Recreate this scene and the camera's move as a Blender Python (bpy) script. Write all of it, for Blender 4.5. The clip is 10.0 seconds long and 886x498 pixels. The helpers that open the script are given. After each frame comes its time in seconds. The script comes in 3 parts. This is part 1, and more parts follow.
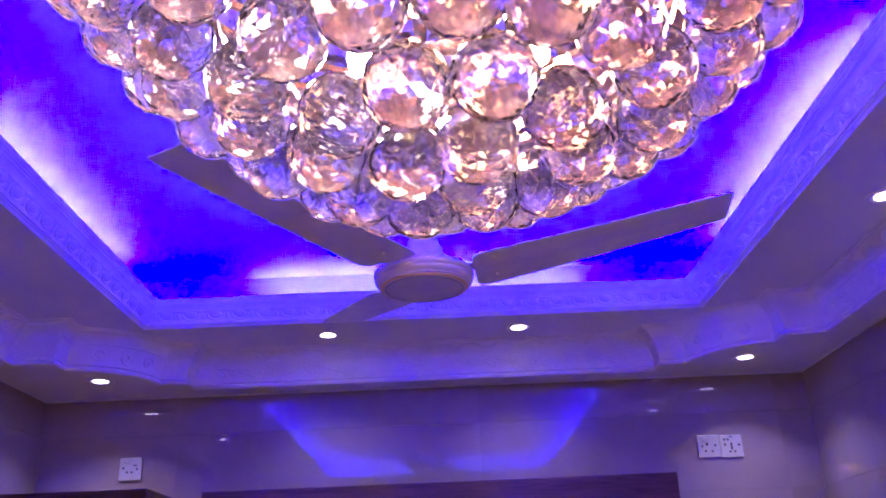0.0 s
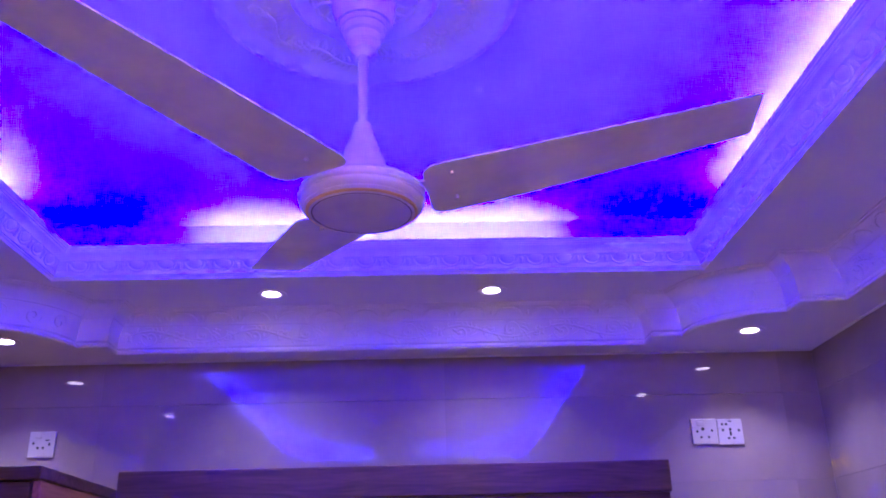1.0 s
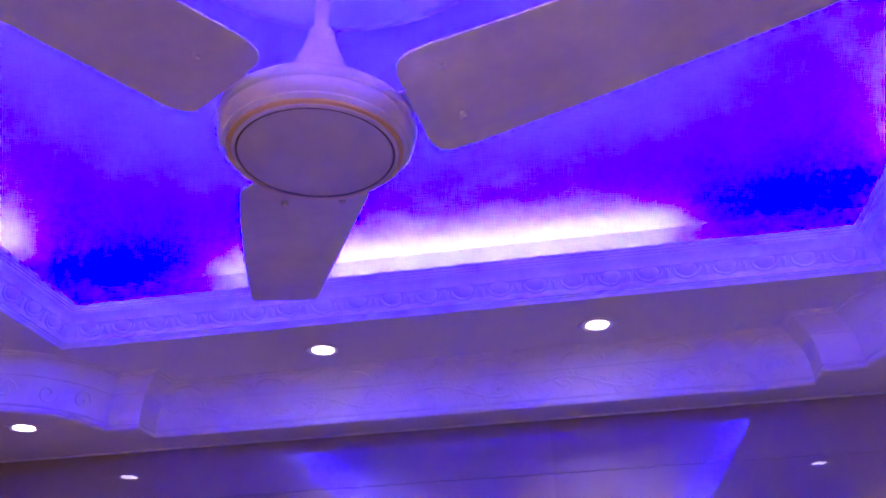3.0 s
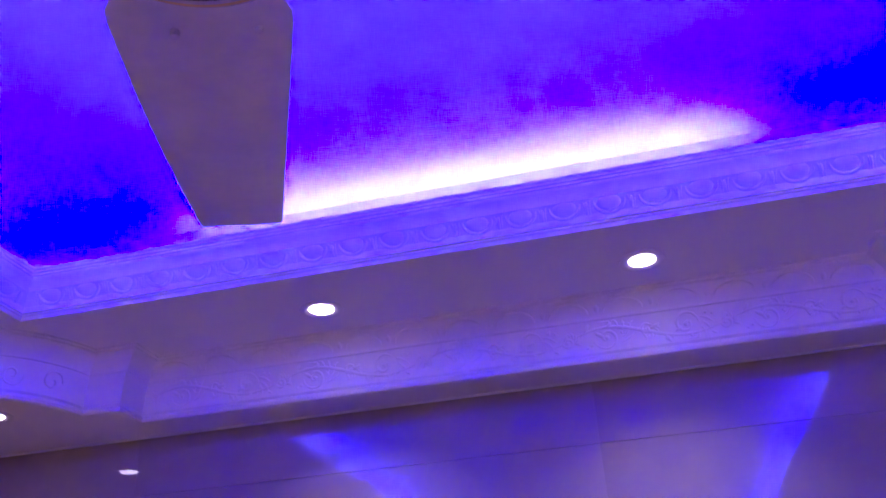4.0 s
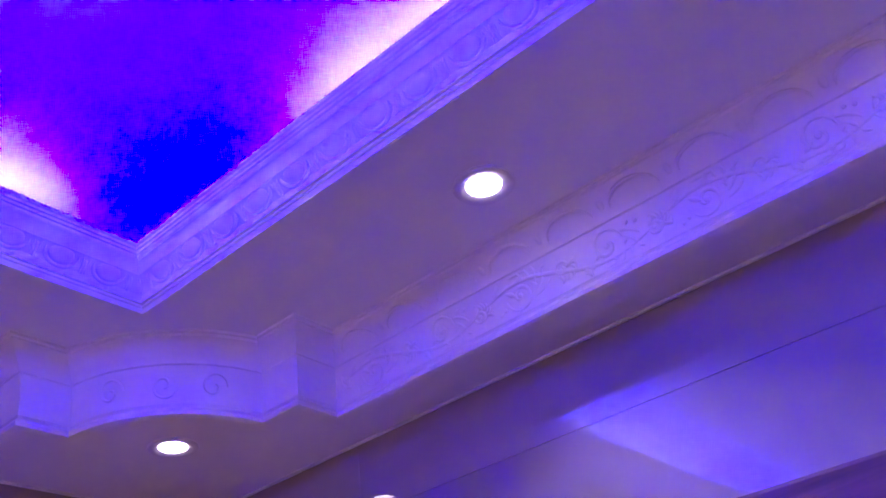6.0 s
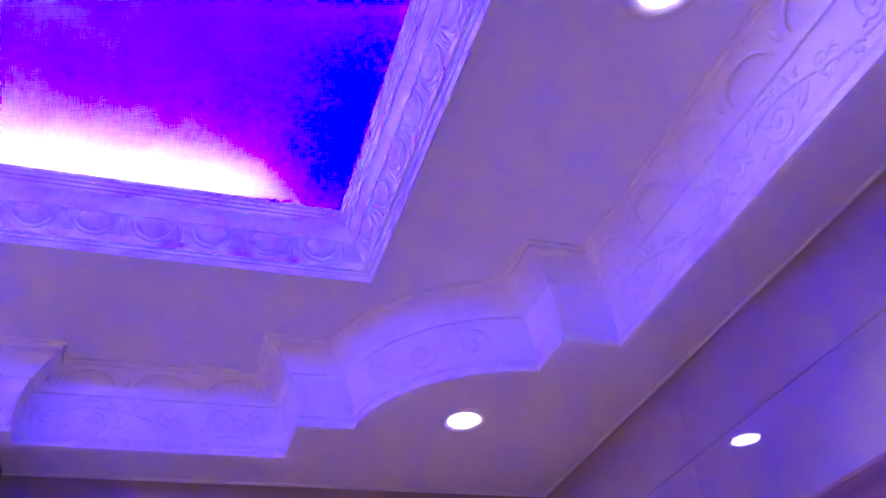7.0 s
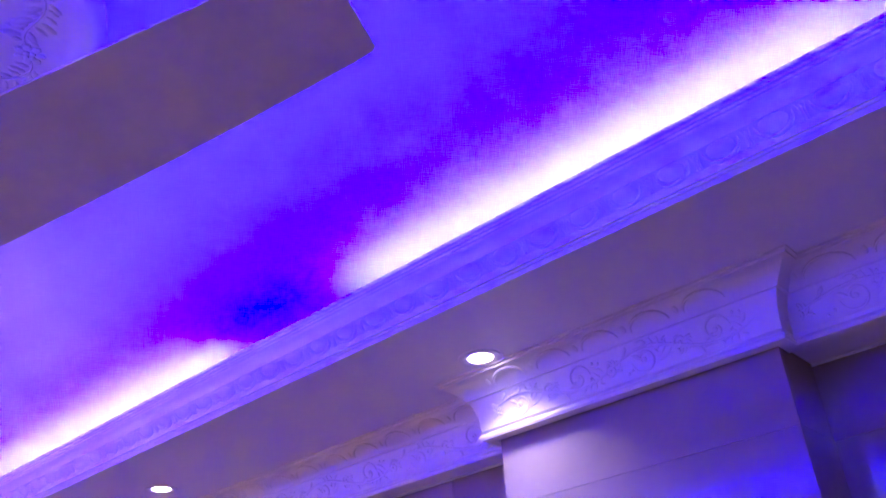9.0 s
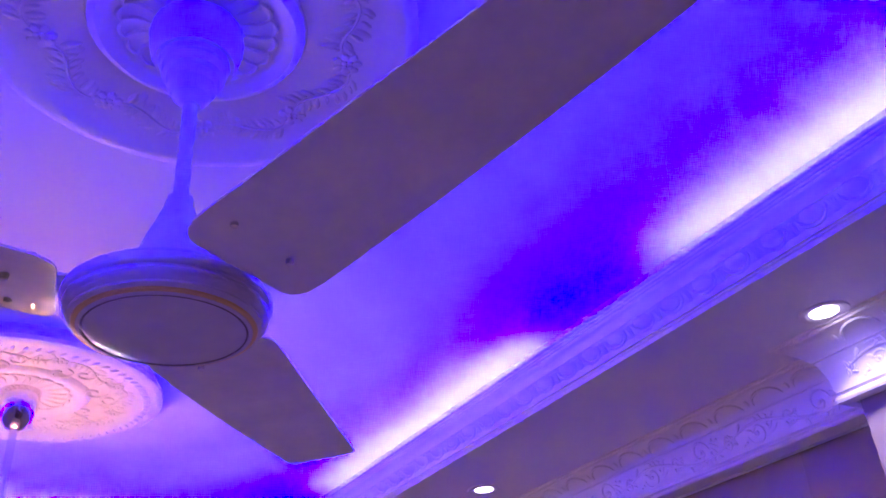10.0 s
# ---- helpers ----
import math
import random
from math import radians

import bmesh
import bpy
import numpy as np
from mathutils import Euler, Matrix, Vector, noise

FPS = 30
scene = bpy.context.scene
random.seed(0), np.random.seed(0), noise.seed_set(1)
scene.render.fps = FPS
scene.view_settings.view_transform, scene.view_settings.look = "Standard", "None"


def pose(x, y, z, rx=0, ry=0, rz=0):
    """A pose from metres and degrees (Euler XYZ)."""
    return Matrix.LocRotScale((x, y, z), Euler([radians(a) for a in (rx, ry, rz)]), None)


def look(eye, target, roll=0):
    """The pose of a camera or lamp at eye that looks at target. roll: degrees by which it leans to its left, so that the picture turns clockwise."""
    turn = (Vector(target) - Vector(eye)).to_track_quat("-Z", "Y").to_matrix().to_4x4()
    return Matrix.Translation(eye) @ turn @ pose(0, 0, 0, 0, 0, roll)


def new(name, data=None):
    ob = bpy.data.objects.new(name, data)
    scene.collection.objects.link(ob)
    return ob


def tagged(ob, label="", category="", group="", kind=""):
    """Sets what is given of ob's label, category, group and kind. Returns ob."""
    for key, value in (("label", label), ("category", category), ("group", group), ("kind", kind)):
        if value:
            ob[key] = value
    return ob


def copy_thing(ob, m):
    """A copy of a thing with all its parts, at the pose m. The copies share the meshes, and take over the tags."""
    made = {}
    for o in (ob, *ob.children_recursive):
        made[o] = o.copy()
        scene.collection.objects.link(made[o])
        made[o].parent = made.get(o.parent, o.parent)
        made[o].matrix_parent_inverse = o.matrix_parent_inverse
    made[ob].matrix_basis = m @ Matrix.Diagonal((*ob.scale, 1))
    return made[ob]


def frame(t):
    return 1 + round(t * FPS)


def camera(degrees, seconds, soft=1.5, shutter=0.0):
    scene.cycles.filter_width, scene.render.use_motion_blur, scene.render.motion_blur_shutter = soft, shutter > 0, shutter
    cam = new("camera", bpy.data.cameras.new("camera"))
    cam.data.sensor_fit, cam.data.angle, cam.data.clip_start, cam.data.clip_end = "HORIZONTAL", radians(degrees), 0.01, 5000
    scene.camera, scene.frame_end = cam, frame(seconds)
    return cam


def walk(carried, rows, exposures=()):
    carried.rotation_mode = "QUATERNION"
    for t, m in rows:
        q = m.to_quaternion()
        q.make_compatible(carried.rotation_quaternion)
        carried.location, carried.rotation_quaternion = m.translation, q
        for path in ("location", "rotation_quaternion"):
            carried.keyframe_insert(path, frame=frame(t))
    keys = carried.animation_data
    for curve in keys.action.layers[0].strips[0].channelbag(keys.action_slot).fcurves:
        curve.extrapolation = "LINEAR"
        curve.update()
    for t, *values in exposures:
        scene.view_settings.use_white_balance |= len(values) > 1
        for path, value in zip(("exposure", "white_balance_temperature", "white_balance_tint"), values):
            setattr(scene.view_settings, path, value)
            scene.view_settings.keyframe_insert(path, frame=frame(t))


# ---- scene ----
cam = camera(54.4, 10.0, soft=1.9)
PATH = [
    (0, (-0.013, 0.329, 1.55), (0.005, 2.179, 2.308), -2.5),
    (0.5, (-0.02, 0.559, 1.566), (0.012, 2.417, 2.304), -1.57),
    (1, (0.062, 0.779, 1.589), (0.112, 2.638, 2.324), -1.52),
    (1.5, (0.096, 0.961, 1.596), (0.154, 2.787, 2.409), -1.1),
    (2, (0.09, 1.107, 1.632), (0.167, 2.885, 2.545), -1.5),
    (2.5, (0.168, 1.271, 1.658), (0.081, 3.036, 2.596), -1.57),
    (3, (0.215, 1.393, 1.659), (-0.051, 3.141, 2.594), -2),
    (4.3, (0.225, 1.878, 1.709), (-0.22, 3.574, 2.67), -4.3),
    (4.5, (0.227, 1.933, 1.738), (-0.307, 3.578, 2.743), -4.33),
    (5, (0.205, 2.106, 1.765), (-0.477, 3.64, 2.851), -3.31),
    (5.2, (0.185, 2.223, 1.756), (-0.517, 3.732, 2.864), -3.6),
    (6.3, (0.103, 2.653, 1.652), (-1.037, 3.848, 2.78), -8.5),
    (6.5, (0.059, 2.728, 1.674), (-1.181, 3.802, 2.817), -8.16),
    (7, (0.062, 2.971, 1.683), (-1.437, 3.543, 2.877), -5.61),
    (7.5, (0.036, 3.114, 1.715), (-1.572, 3.256, 2.897), -7.49),
    (8, (0.025, 3.185, 1.741), (-1.599, 2.907, 2.875), -5.95),
    (8.3, (0.023, 3.253, 1.766), (-1.555, 2.648, 2.836), -4.9),
    (8.5, (0.04, 3.234, 1.772), (-1.484, 2.473, 2.819), -5.96),
    (9, (0.076, 3.204, 1.762), (-1.248, 2.088, 2.764), -4.66),
    (9.5, (0.105, 3.084, 1.741), (-0.992, 1.767, 2.773), -5.8),
    (10, (0.146, 3.035, 1.772), (-0.767, 1.589, 2.809), -4.66),
]
walk(cam, [(t, look(eye, target, roll)) for t, eye, target, roll in PATH],
     exposures=[(t, stops, 4200, 110) for t, stops in ((0.0, -0.35), (0.5, -0.05), (1.0, 0.15), (3.0, 0.15), (5.2, -0.15), (6.3, 0.6), (7.0, 0.95), (7.5, 1.0), (8.1, 0.75), (8.5, 0.25), (9.0, -0.1), (10.0, -0.4))])

# ---- world, light levels ----
world = bpy.data.worlds.new("world")
scene.world = world
world.use_nodes = True
world.node_tree.nodes["Background"].inputs[0].default_value = (0.02, 0.02, 0.03, 1)
world.node_tree.nodes["Background"].inputs[1].default_value = 0.2
LED_COLOUR, LED_POWER = (0.111, 0.0, 1.0), 3.9  # watts a metre
BLOWOUT_COLOUR, BLOWOUT_POWER = (0.88, 1.0, 0.14), 0.285  # watts a metre; added pale lamps, imitating blue glow burnt out to white
SPOT_COLOUR, SPOT_POWER = (0.87, 0.75, 0.18), 17.0
BEAM_POWER = 1.9
BULB_COLOUR, BULB_POWER = (1.0, 0.53, 0.002), 380.0


# ---- materials ----
def mat(name, base, rough=0.5, metal=0.0, vary=0.06, scale=6.0, grain=90.0, bump=0.05, coat=0.0, transmission=0.0, ior=1.5, per_object=0.0):
    """Principled surface with variation at two scales and fine relief."""
    m = bpy.data.materials.new(name)
    m.use_nodes = True
    nt = m.node_tree
    p = nt.nodes["Principled BSDF"]
    p.inputs["Roughness"].default_value = rough
    p.inputs["Metallic"].default_value = metal
    p.inputs["IOR"].default_value = ior
    p.inputs["Coat Weight"].default_value = coat
    p.inputs["Transmission Weight"].default_value = transmission
    if transmission > 0.5:
        p.inputs["Base Color"].default_value = (*base, 1)
        return m
    co = nt.nodes.new("ShaderNodeTexCoord")
    big = nt.nodes.new("ShaderNodeTexNoise")
    big.inputs["Scale"].default_value = scale
    big.inputs["Detail"].default_value = 5
    fine = nt.nodes.new("ShaderNodeTexNoise")
    fine.inputs["Scale"].default_value = grain
    fine.inputs["Detail"].default_value = 3
    for n in (big, fine):
        nt.links.new(co.outputs["Object"], n.inputs["Vector"])
    add = nt.nodes.new("ShaderNodeMath")
    add.operation = "MULTIPLY_ADD"
    add.inputs[1].default_value = 0.35
    nt.links.new(fine.outputs["Fac"], add.inputs[0])
    nt.links.new(big.outputs["Fac"], add.inputs[2])
    ramp = nt.nodes.new("ShaderNodeMapRange")
    ramp.inputs["From Min"].default_value, ramp.inputs["From Max"].default_value = 0.4, 0.95
    ramp.inputs["To Min"].default_value, ramp.inputs["To Max"].default_value = 1 - vary, 1 + vary * 0.5
    nt.links.new(add.outputs[0], ramp.inputs["Value"])
    fac = ramp.outputs[0]
    if per_object:
        info = nt.nodes.new("ShaderNodeObjectInfo")
        rr = nt.nodes.new("ShaderNodeMapRange")
        rr.inputs["To Min"].default_value, rr.inputs["To Max"].default_value = 1 - per_object, 1.0
        nt.links.new(info.outputs["Random"], rr.inputs["Value"])
        mul = nt.nodes.new("ShaderNodeMath")
        mul.operation = "MULTIPLY"
        nt.links.new(fac, mul.inputs[0])
        nt.links.new(rr.outputs[0], mul.inputs[1])
        fac = mul.outputs[0]
    mix = nt.nodes.new("ShaderNodeVectorMath")
    mix.operation = "SCALE"
    mix.inputs[0].default_value = base
    nt.links.new(fac, mix.inputs["Scale"])
    nt.links.new(mix.outputs[0], p.inputs["Base Color"])
    rg = nt.nodes.new("ShaderNodeMapRange")
    rg.inputs["To Min"].default_value, rg.inputs["To Max"].default_value = max(0.02, rough * 0.8), min(1, rough * 1.25)
    nt.links.new(big.outputs["Fac"], rg.inputs["Value"])
    nt.links.new(rg.outputs[0], p.inputs["Roughness"])
    if bump:
        b = nt.nodes.new("ShaderNodeBump")
        b.inputs["Strength"].default_value = bump
        b.inputs["Distance"].default_value = 0.002
        nt.links.new(add.outputs[0], b.inputs["Height"])
        nt.links.new(b.outputs[0], p.inputs["Normal"])
    return m


def wood(name, dark, light, axis=(1.2, 14.0, 14.0), rough=0.38):
    m = mat(name, light, rough, bump=0.0)
    nt = m.node_tree
    p = nt.nodes["Principled BSDF"]
    co = nt.nodes.new("ShaderNodeTexCoord")
    mp = nt.nodes.new("ShaderNodeMapping")
    mp.inputs["Scale"].default_value = axis
    nt.links.new(co.outputs["Object"], mp.inputs[0])
    n = nt.nodes.new("ShaderNodeTexNoise")
    n.inputs["Scale"].default_value = 3.0
    n.inputs["Detail"].default_value = 8
    n.inputs["Distortion"].default_value = 1.4
    nt.links.new(mp.outputs[0], n.inputs["Vector"])
    r = nt.nodes.new("ShaderNodeValToRGB")
    r.color_ramp.elements[0].position, r.color_ramp.elements[1].position = 0.32, 0.68
    r.color_ramp.elements[0].color, r.color_ramp.elements[1].color = (*dark, 1), (*light, 1)
    nt.links.new(n.outputs["Fac"], r.inputs[0])
    nt.links.new(r.outputs[0], p.inputs["Base Color"])
    b = nt.nodes.new("ShaderNodeBump")
    b.inputs["Strength"].default_value, b.inputs["Distance"].default_value = 0.15, 0.001
    nt.links.new(n.outputs["Fac"], b.inputs["Height"])
    nt.links.new(b.outputs[0], p.inputs["Normal"])
    return m


def glow(name, colour, power):
    m = bpy.data.materials.new(name)
    m.use_nodes = True
    nt = m.node_tree
    nt.nodes.remove(nt.nodes["Principled BSDF"])
    e = nt.nodes.new("ShaderNodeEmission")
    e.inputs[0].default_value, e.inputs[1].default_value = (*colour, 1), power
    nt.links.new(e.outputs[0], nt.nodes["Material Output"].inputs[0])
    return m


M_CEIL = mat("ceiling_paint", (0.80, 0.79, 0.80), 0.6, vary=0.05, scale=3, grain=120, bump=0.12)
M_PLASTER = mat("plaster_moulding", (0.80, 0.79, 0.80), 0.42, vary=0.08, scale=9, grain=140, bump=0.10)
M_TILE = mat("glazed_tile", (0.35, 0.295, 0.27), 0.014, vary=0.16, scale=2.6, grain=14, bump=0.002, ior=1.5, per_object=0.02)
M_GROUT = mat("grout", (0.62, 0.58, 0.60), 0.85, vary=0.2, bump=0.3)
M_FLOOR = mat("floor_tile", (0.66, 0.55, 0.36), 0.15, vary=0.15, scale=2, grain=12)
M_ENAMEL = mat("cream_enamel", (0.74, 0.69, 0.65), 0.22, vary=0.07, scale=11, grain=60, bump=0.03)
M_BLADE = mat("blade_enamel", (0.84, 0.80, 0.70), 0.24, vary=0.14, scale=8, grain=50, bump=0.04, coat=0.4)
M_GOLD = mat("gold_line", (0.80, 0.56, 0.10), 0.4, vary=0.15)
M_DARKLINE = mat("dark_line", (0.14, 0.08, 0.10), 0.4)
M_CAPTILE = mat("cap_enamel", (0.70, 0.66, 0.65), 0.10, vary=0.10, scale=14, grain=40, bump=0.02)
M_CHROME = mat("chrome", (0.80, 0.76, 0.72), 0.12, 1.0, vary=0.1, scale=20)
M_GILT = mat("gilt_metal", (0.92, 0.72, 0.50), 0.16, 1.0, vary=0.2, scale=20)
M_TRIM = mat("spot_trim", (0.74, 0.72, 0.74), 0.35, 0.2, vary=0.1, scale=30)
M_PLASTIC = mat("white_plastic", (0.52, 0.51, 0.52), 0.28, vary=0.05, scale=30)
M_HOLE = mat("dark_hole", (0.02, 0.02, 0.02), 0.6)
M_WOOD = wood("dark_wood", (0.050, 0.022, 0.014), (0.13, 0.065, 0.040))
M_WOOD_LIGHT = wood("orange_wood", (0.30, 0.13, 0.04), (0.46, 0.24, 0.09), (14.0, 1.2, 14.0))
M_CRYSTAL = mat("crystal", (1.0, 0.97, 0.94), 0.09, transmission=1.0, ior=1.56)
M_COOL = glow("cool_bulb_light", (1.0, 0.84, 0.09), BULB_POWER * 2.5)
M_LED = glow("led_light", LED_COLOUR, 60.0)
# added pale emitter, whitens the ceiling where the blue overexposes
M_BLOWOUT = glow("blowout_helper_light", BLOWOUT_COLOUR, 20.0)
M_SPOT = glow("spot_light", SPOT_COLOUR, SPOT_POWER)
M_BULB = glow("bulb_light", BULB_COLOUR, BULB_POWER)
M_UP_BULB = glow("upper_bulb_light", (1.0, 0.44, 0.0), BULB_POWER * 1.5)


# ---- building blocks ----
def part(name, bm, material, parent=None, label="", smooth=False):
    me = bpy.data.meshes.new(name)
    bmesh.ops.recalc_face_normals(bm, faces=bm.faces)
    bm.to_mesh(me)
    bm.free()
    for f in me.polygons:
        f.use_smooth = smooth
    if smooth:
        me.set_sharp_from_angle(angle=radians(35))
    me.materials.append(material)
    ob = new(name, me)
    if parent:
        ob.parent = parent
    return tagged(ob, label)


def thing(name, label, category, group="", at=(0, 0, 0)):
    ob = new(name)
    ob.location = at
    ob.empty_display_size = 0.05
    return tagged(ob, label, category, group)


def box(bm, x0, x1, y0, y1, z0, z1, bevel=0.0):
    r = bmesh.ops.create_cube(bm, size=1)
    bmesh.ops.transform(bm, matrix=Matrix.Translation(((x0 + x1) / 2, (y0 + y1) / 2, (z0 + z1) / 2)) @ Matrix.Diagonal((x1 - x0, y1 - y0, z1 - z0, 1)), verts=r["verts"])
    if bevel:
        edges = list({e for v in r["verts"] for e in v.link_edges})
        bmesh.ops.bevel(bm, geom=edges, offset=bevel, segments=2, affect="EDGES", profile=0.6)
    return bm


def boxes(*rows, bevel=0.0):
    bm = bmesh.new()
    for r in rows:
        box(bm, *r, bevel=bevel)
    return bm


def lathe(profile, n=48, bm=None, centre=(0, 0)):
    """Turns (radius, height) pairs round the z axis."""
    bm = bm or bmesh.new()
    rings = []
    for r, z in profile:
        if r < 1e-5:
            rings.append([bm.verts.new((centre[0], centre[1], z))])
        else:
            rings.append([bm.verts.new((centre[0] + r * math.cos(a), centre[1] + r * math.sin(a), z)) for a in (2 * math.pi * i / n for i in range(n))])
    for a, b in zip(rings, rings[1:]):
        for i in range(n):
            j = (i + 1) % n
            if len(a) == 1 and len(b) == 1:
                continue
            if len(a) == 1:
                bm.faces.new((a[0], b[j], b[i]))
            elif len(b) == 1:
                bm.faces.new((a[i], a[j], b[0]))
            else:
                bm.faces.new((a[i], a[j], b[j], b[i]))
    return bm


def ridge(bm, pts, normal, w, h, taper=True):
    """A raised rounded line along pts on a surface with that normal."""
    pts = [Vector(p) for p in pts]
    rows = []
    n = len(pts)
    for i, p in enumerate(pts):
        nn = normal[i] if isinstance(normal, list) else normal
        t = (pts[min(i + 1, n - 1)] - pts[max(i - 1, 0)]).normalized()
        s = nn.cross(t).normalized()
        k = math.sin(math.pi * (0.08 + 0.84 * i / (n - 1))) ** 0.6 if taper else 1.0
        rows.append([bm.verts.new(p - s * w * k - nn * 0.001), bm.verts.new(p - s * w * 0.55 * k + nn * h * k * 0.8), bm.verts.new(p + nn * h * k), bm.verts.new(p + s * w * 0.55 * k + nn * h * k * 0.8), bm.verts.new(p + s * w * k - nn * 0.001)])
    for a, b in zip(rows, rows[1:]):
        for k in range(4):
            bm.faces.new((a[k], a[k + 1], b[k + 1], b[k]))


def blob(bm, p, normal, side, rx, ry, rz, n=8, rings=3):
    """A low half-ellipsoid on a surface."""
    p, up = Vector(p), normal.cross(side)
    last = None
    for k in range(rings + 1):
        a = math.pi / 2 * k / rings
        if k == rings:
            top = bm.verts.new(p + normal * rz)
            for i in range(n):
                bm.faces.new((last[i], last[(i + 1) % n], top))
            break
        row = [bm.verts.new(p + side * rx * math.cos(a) * math.cos(2 * math.pi * i / n) + up * ry * math.cos(a) * math.sin(2 * math.pi * i / n) + normal * (rz * math.sin(a) - 0.0005)) for i in range(n)]
        if last:
            for i in range(n):
                bm.faces.new((last[i], last[(i + 1) % n], row[(i + 1) % n], row[i]))
        last = row


def offset_loop(line, d, closed=True):
    """The line moved by d to its right, with mitred corners."""
    out = []
    n = len(line)
    for i in range(n):
        p = Vector(line[i])
        a, b = Vector(line[i - 1]), Vector(line[(i + 1) % n])
        u, v = (p - a).normalized(), (b - p).normalized()
        nu, nv = Vector((u.y, -u.x)), Vector((v.y, -v.x))
        m = (nu + nv) / max(0.25, 1 + nu.dot(nv))
        out.append(p + m * d)
    return out


def sweep(line, profile, first=0, last=None):
    """Sweeps (distance to the right, height) pairs along a closed line, from one corner to another."""
    bm = bmesh.new()
    rails = [offset_loop(line, d) for d, z in profile]
    n = len(line)
    last = n if last is None else last
    idx = [i % n for i in range(first, last + 1)]
    rows = [[bm.verts.new((rails[k][i].x, rails[k][i].y, profile[k][1])) for k in range(len(profile))] for i in idx]
    for a, b in zip(rows, rows[1:]):
        for k in range(len(profile) - 1):
            bm.faces.new((a[k], a[k + 1], b[k + 1], b[k]))
    return bm


# ---- plan ----
XW, XE, YS, YN = -1.615, 1.465, -0.853, 3.793
XC, YC = -0.075, 1.47
Z_TOP, Z_MID, Z_LOW = 2.70, 2.50, 2.366
FX0, FX1, FY0, FY1 = -1.067, 0.940, -0.336, 3.273  # outer edge of the recess frame
LEDGE = 0.081


def slab(name, outer, inner, z0, z1, material, label, category="ceiling"):
    """A level slab between two outlines; inner may be None."""
    bm = bmesh.new()
    edges = []
    for loop in (outer, inner):
        if loop:
            vs = [bm.verts.new((x, y, z0)) for x, y in loop]
            edges += [bm.edges.new((vs[i], vs[(i + 1) % len(vs)])) for i in range(len(vs))]
    bmesh.ops.triangle_fill(bm, use_beauty=True, edges=edges)
    ret = bmesh.ops.extrude_face_region(bm, geom=list(bm.faces))
    bmesh.ops.translate(bm, vec=(0, 0, z1 - z0), verts=[g for g in ret["geom"] if isinstance(g, bmesh.types.BMVert)])
    return tagged(part(name, bm, material), label, category, kind="structure")


def rect(x0, x1, y0, y1):
    return [(x0, y0), (x0, y1), (x1, y1), (x1, y0)]


# the line of the dropped edge, clockwise with the room on its right
def corner(run_x):
    pts = [(run_x, 3.21), (-1.345, 3.21), (-1.345, 3.31)]
    pts += [(-1.345 + 0.255 * math.sin(a), 3.565 - 0.255 * math.cos(a)) for a in (math.pi / 2 * i / 10 for i in range(1, 10))]
    return pts + [(-1.09, 3.565), (-0.99, 3.565), (-0.99, 3.665)]


def flip_x(pts):
    return [(2 * XC - x, y) for x, y in reversed(pts)]


def flip_y(pts):
    return [(x, 2 * YC - y) for x, y in reversed(pts)]


PIER = [(-1.545, 2.02), (-1.435, 2.02), (-1.435, 2.717), (-1.485, 2.717)]
WEST = PIER + corner(-1.485)
NORTH_EAST = flip_x(corner(-1.485))
SOUTH_EAST = flip_y(NORTH_EAST)
SOUTH_WEST = flip_y(corner(-1.545))
DROP = SOUTH_WEST[len(SOUTH_WEST) // 2:] + WEST + NORTH_EAST + SOUTH_EAST + SOUTH_WEST[:len(SOUTH_WEST) // 2]

# ---- ceilings ----
slab("ceiling", rect(FX0 - LEDGE - 0.1, FX1 + LEDGE + 0.1, FY0 - LEDGE - 0.1, FY1 + LEDGE + 0.1), None, Z_TOP, Z_TOP + 0.06, M_CEIL, "smooth white painted ceiling inside the blue-lit recess")
slab("ceiling_recess_side", rect(FX0 - LEDGE - 0.1, FX1 + LEDGE + 0.1, FY0 - LEDGE - 0.1, FY1 + LEDGE + 0.1), rect(FX0 - LEDGE, FX1 + LEDGE, FY0 - LEDGE, FY1 + LEDGE), Z_MID + 0.04, Z_TOP + 0.01, M_CEIL, "white upright side of the ceiling recess")
slab("ceiling_soffit", rect(XW - 0.1, XE + 0.1, YS - 0.1, YN + 0.1), rect(FX0 + 0.02, FX1 - 0.02, FY0 + 0.02, FY1 - 0.02), Z_MID, Z_MID + 0.05, M_CEIL, "white painted flat soffit round the ceiling recess")
slab("ceiling_drop", rect(XW - 0.1, XE + 0.1, YS - 0.1, YN + 0.1), DROP, Z_LOW, Z_MID + 0.01, M_CEIL, "lower white dropped ceiling edge along the walls")

# ---- recess frame: egg moulding ----
FRAME = rect(FX0, FX1, FY0, FY1)
FRAME_PROFILE = [(-0.002, 2.502), (0, 2.491), (0.005, 2.4888), (0.0075, 2.4932), (0.0091, 2.4969), (0.0104, 2.4953), (0.0133, 2.4969), (0.0149, 2.5029), (0.0183, 2.5115), (0.0249, 2.5234), (0.0315, 2.532), (0.0382, 2.5385), (0.0394, 2.5369), (0.0415, 2.5385), (0.0432, 2.5439), (0.0481, 2.5526), (0.0531, 2.558), (0.0544, 2.5569), (0.0573, 2.5601), (0.0581, 2.5644), (0.061, 2.5655), (0.0618, 2.5698), (0.0647, 2.5709), (0.0656, 2.5752), (0.0689, 2.5774), (0.0697, 2.5817), (0.0647, 2.5839), (0.016, 2.552), (-0.002, 2.552)]


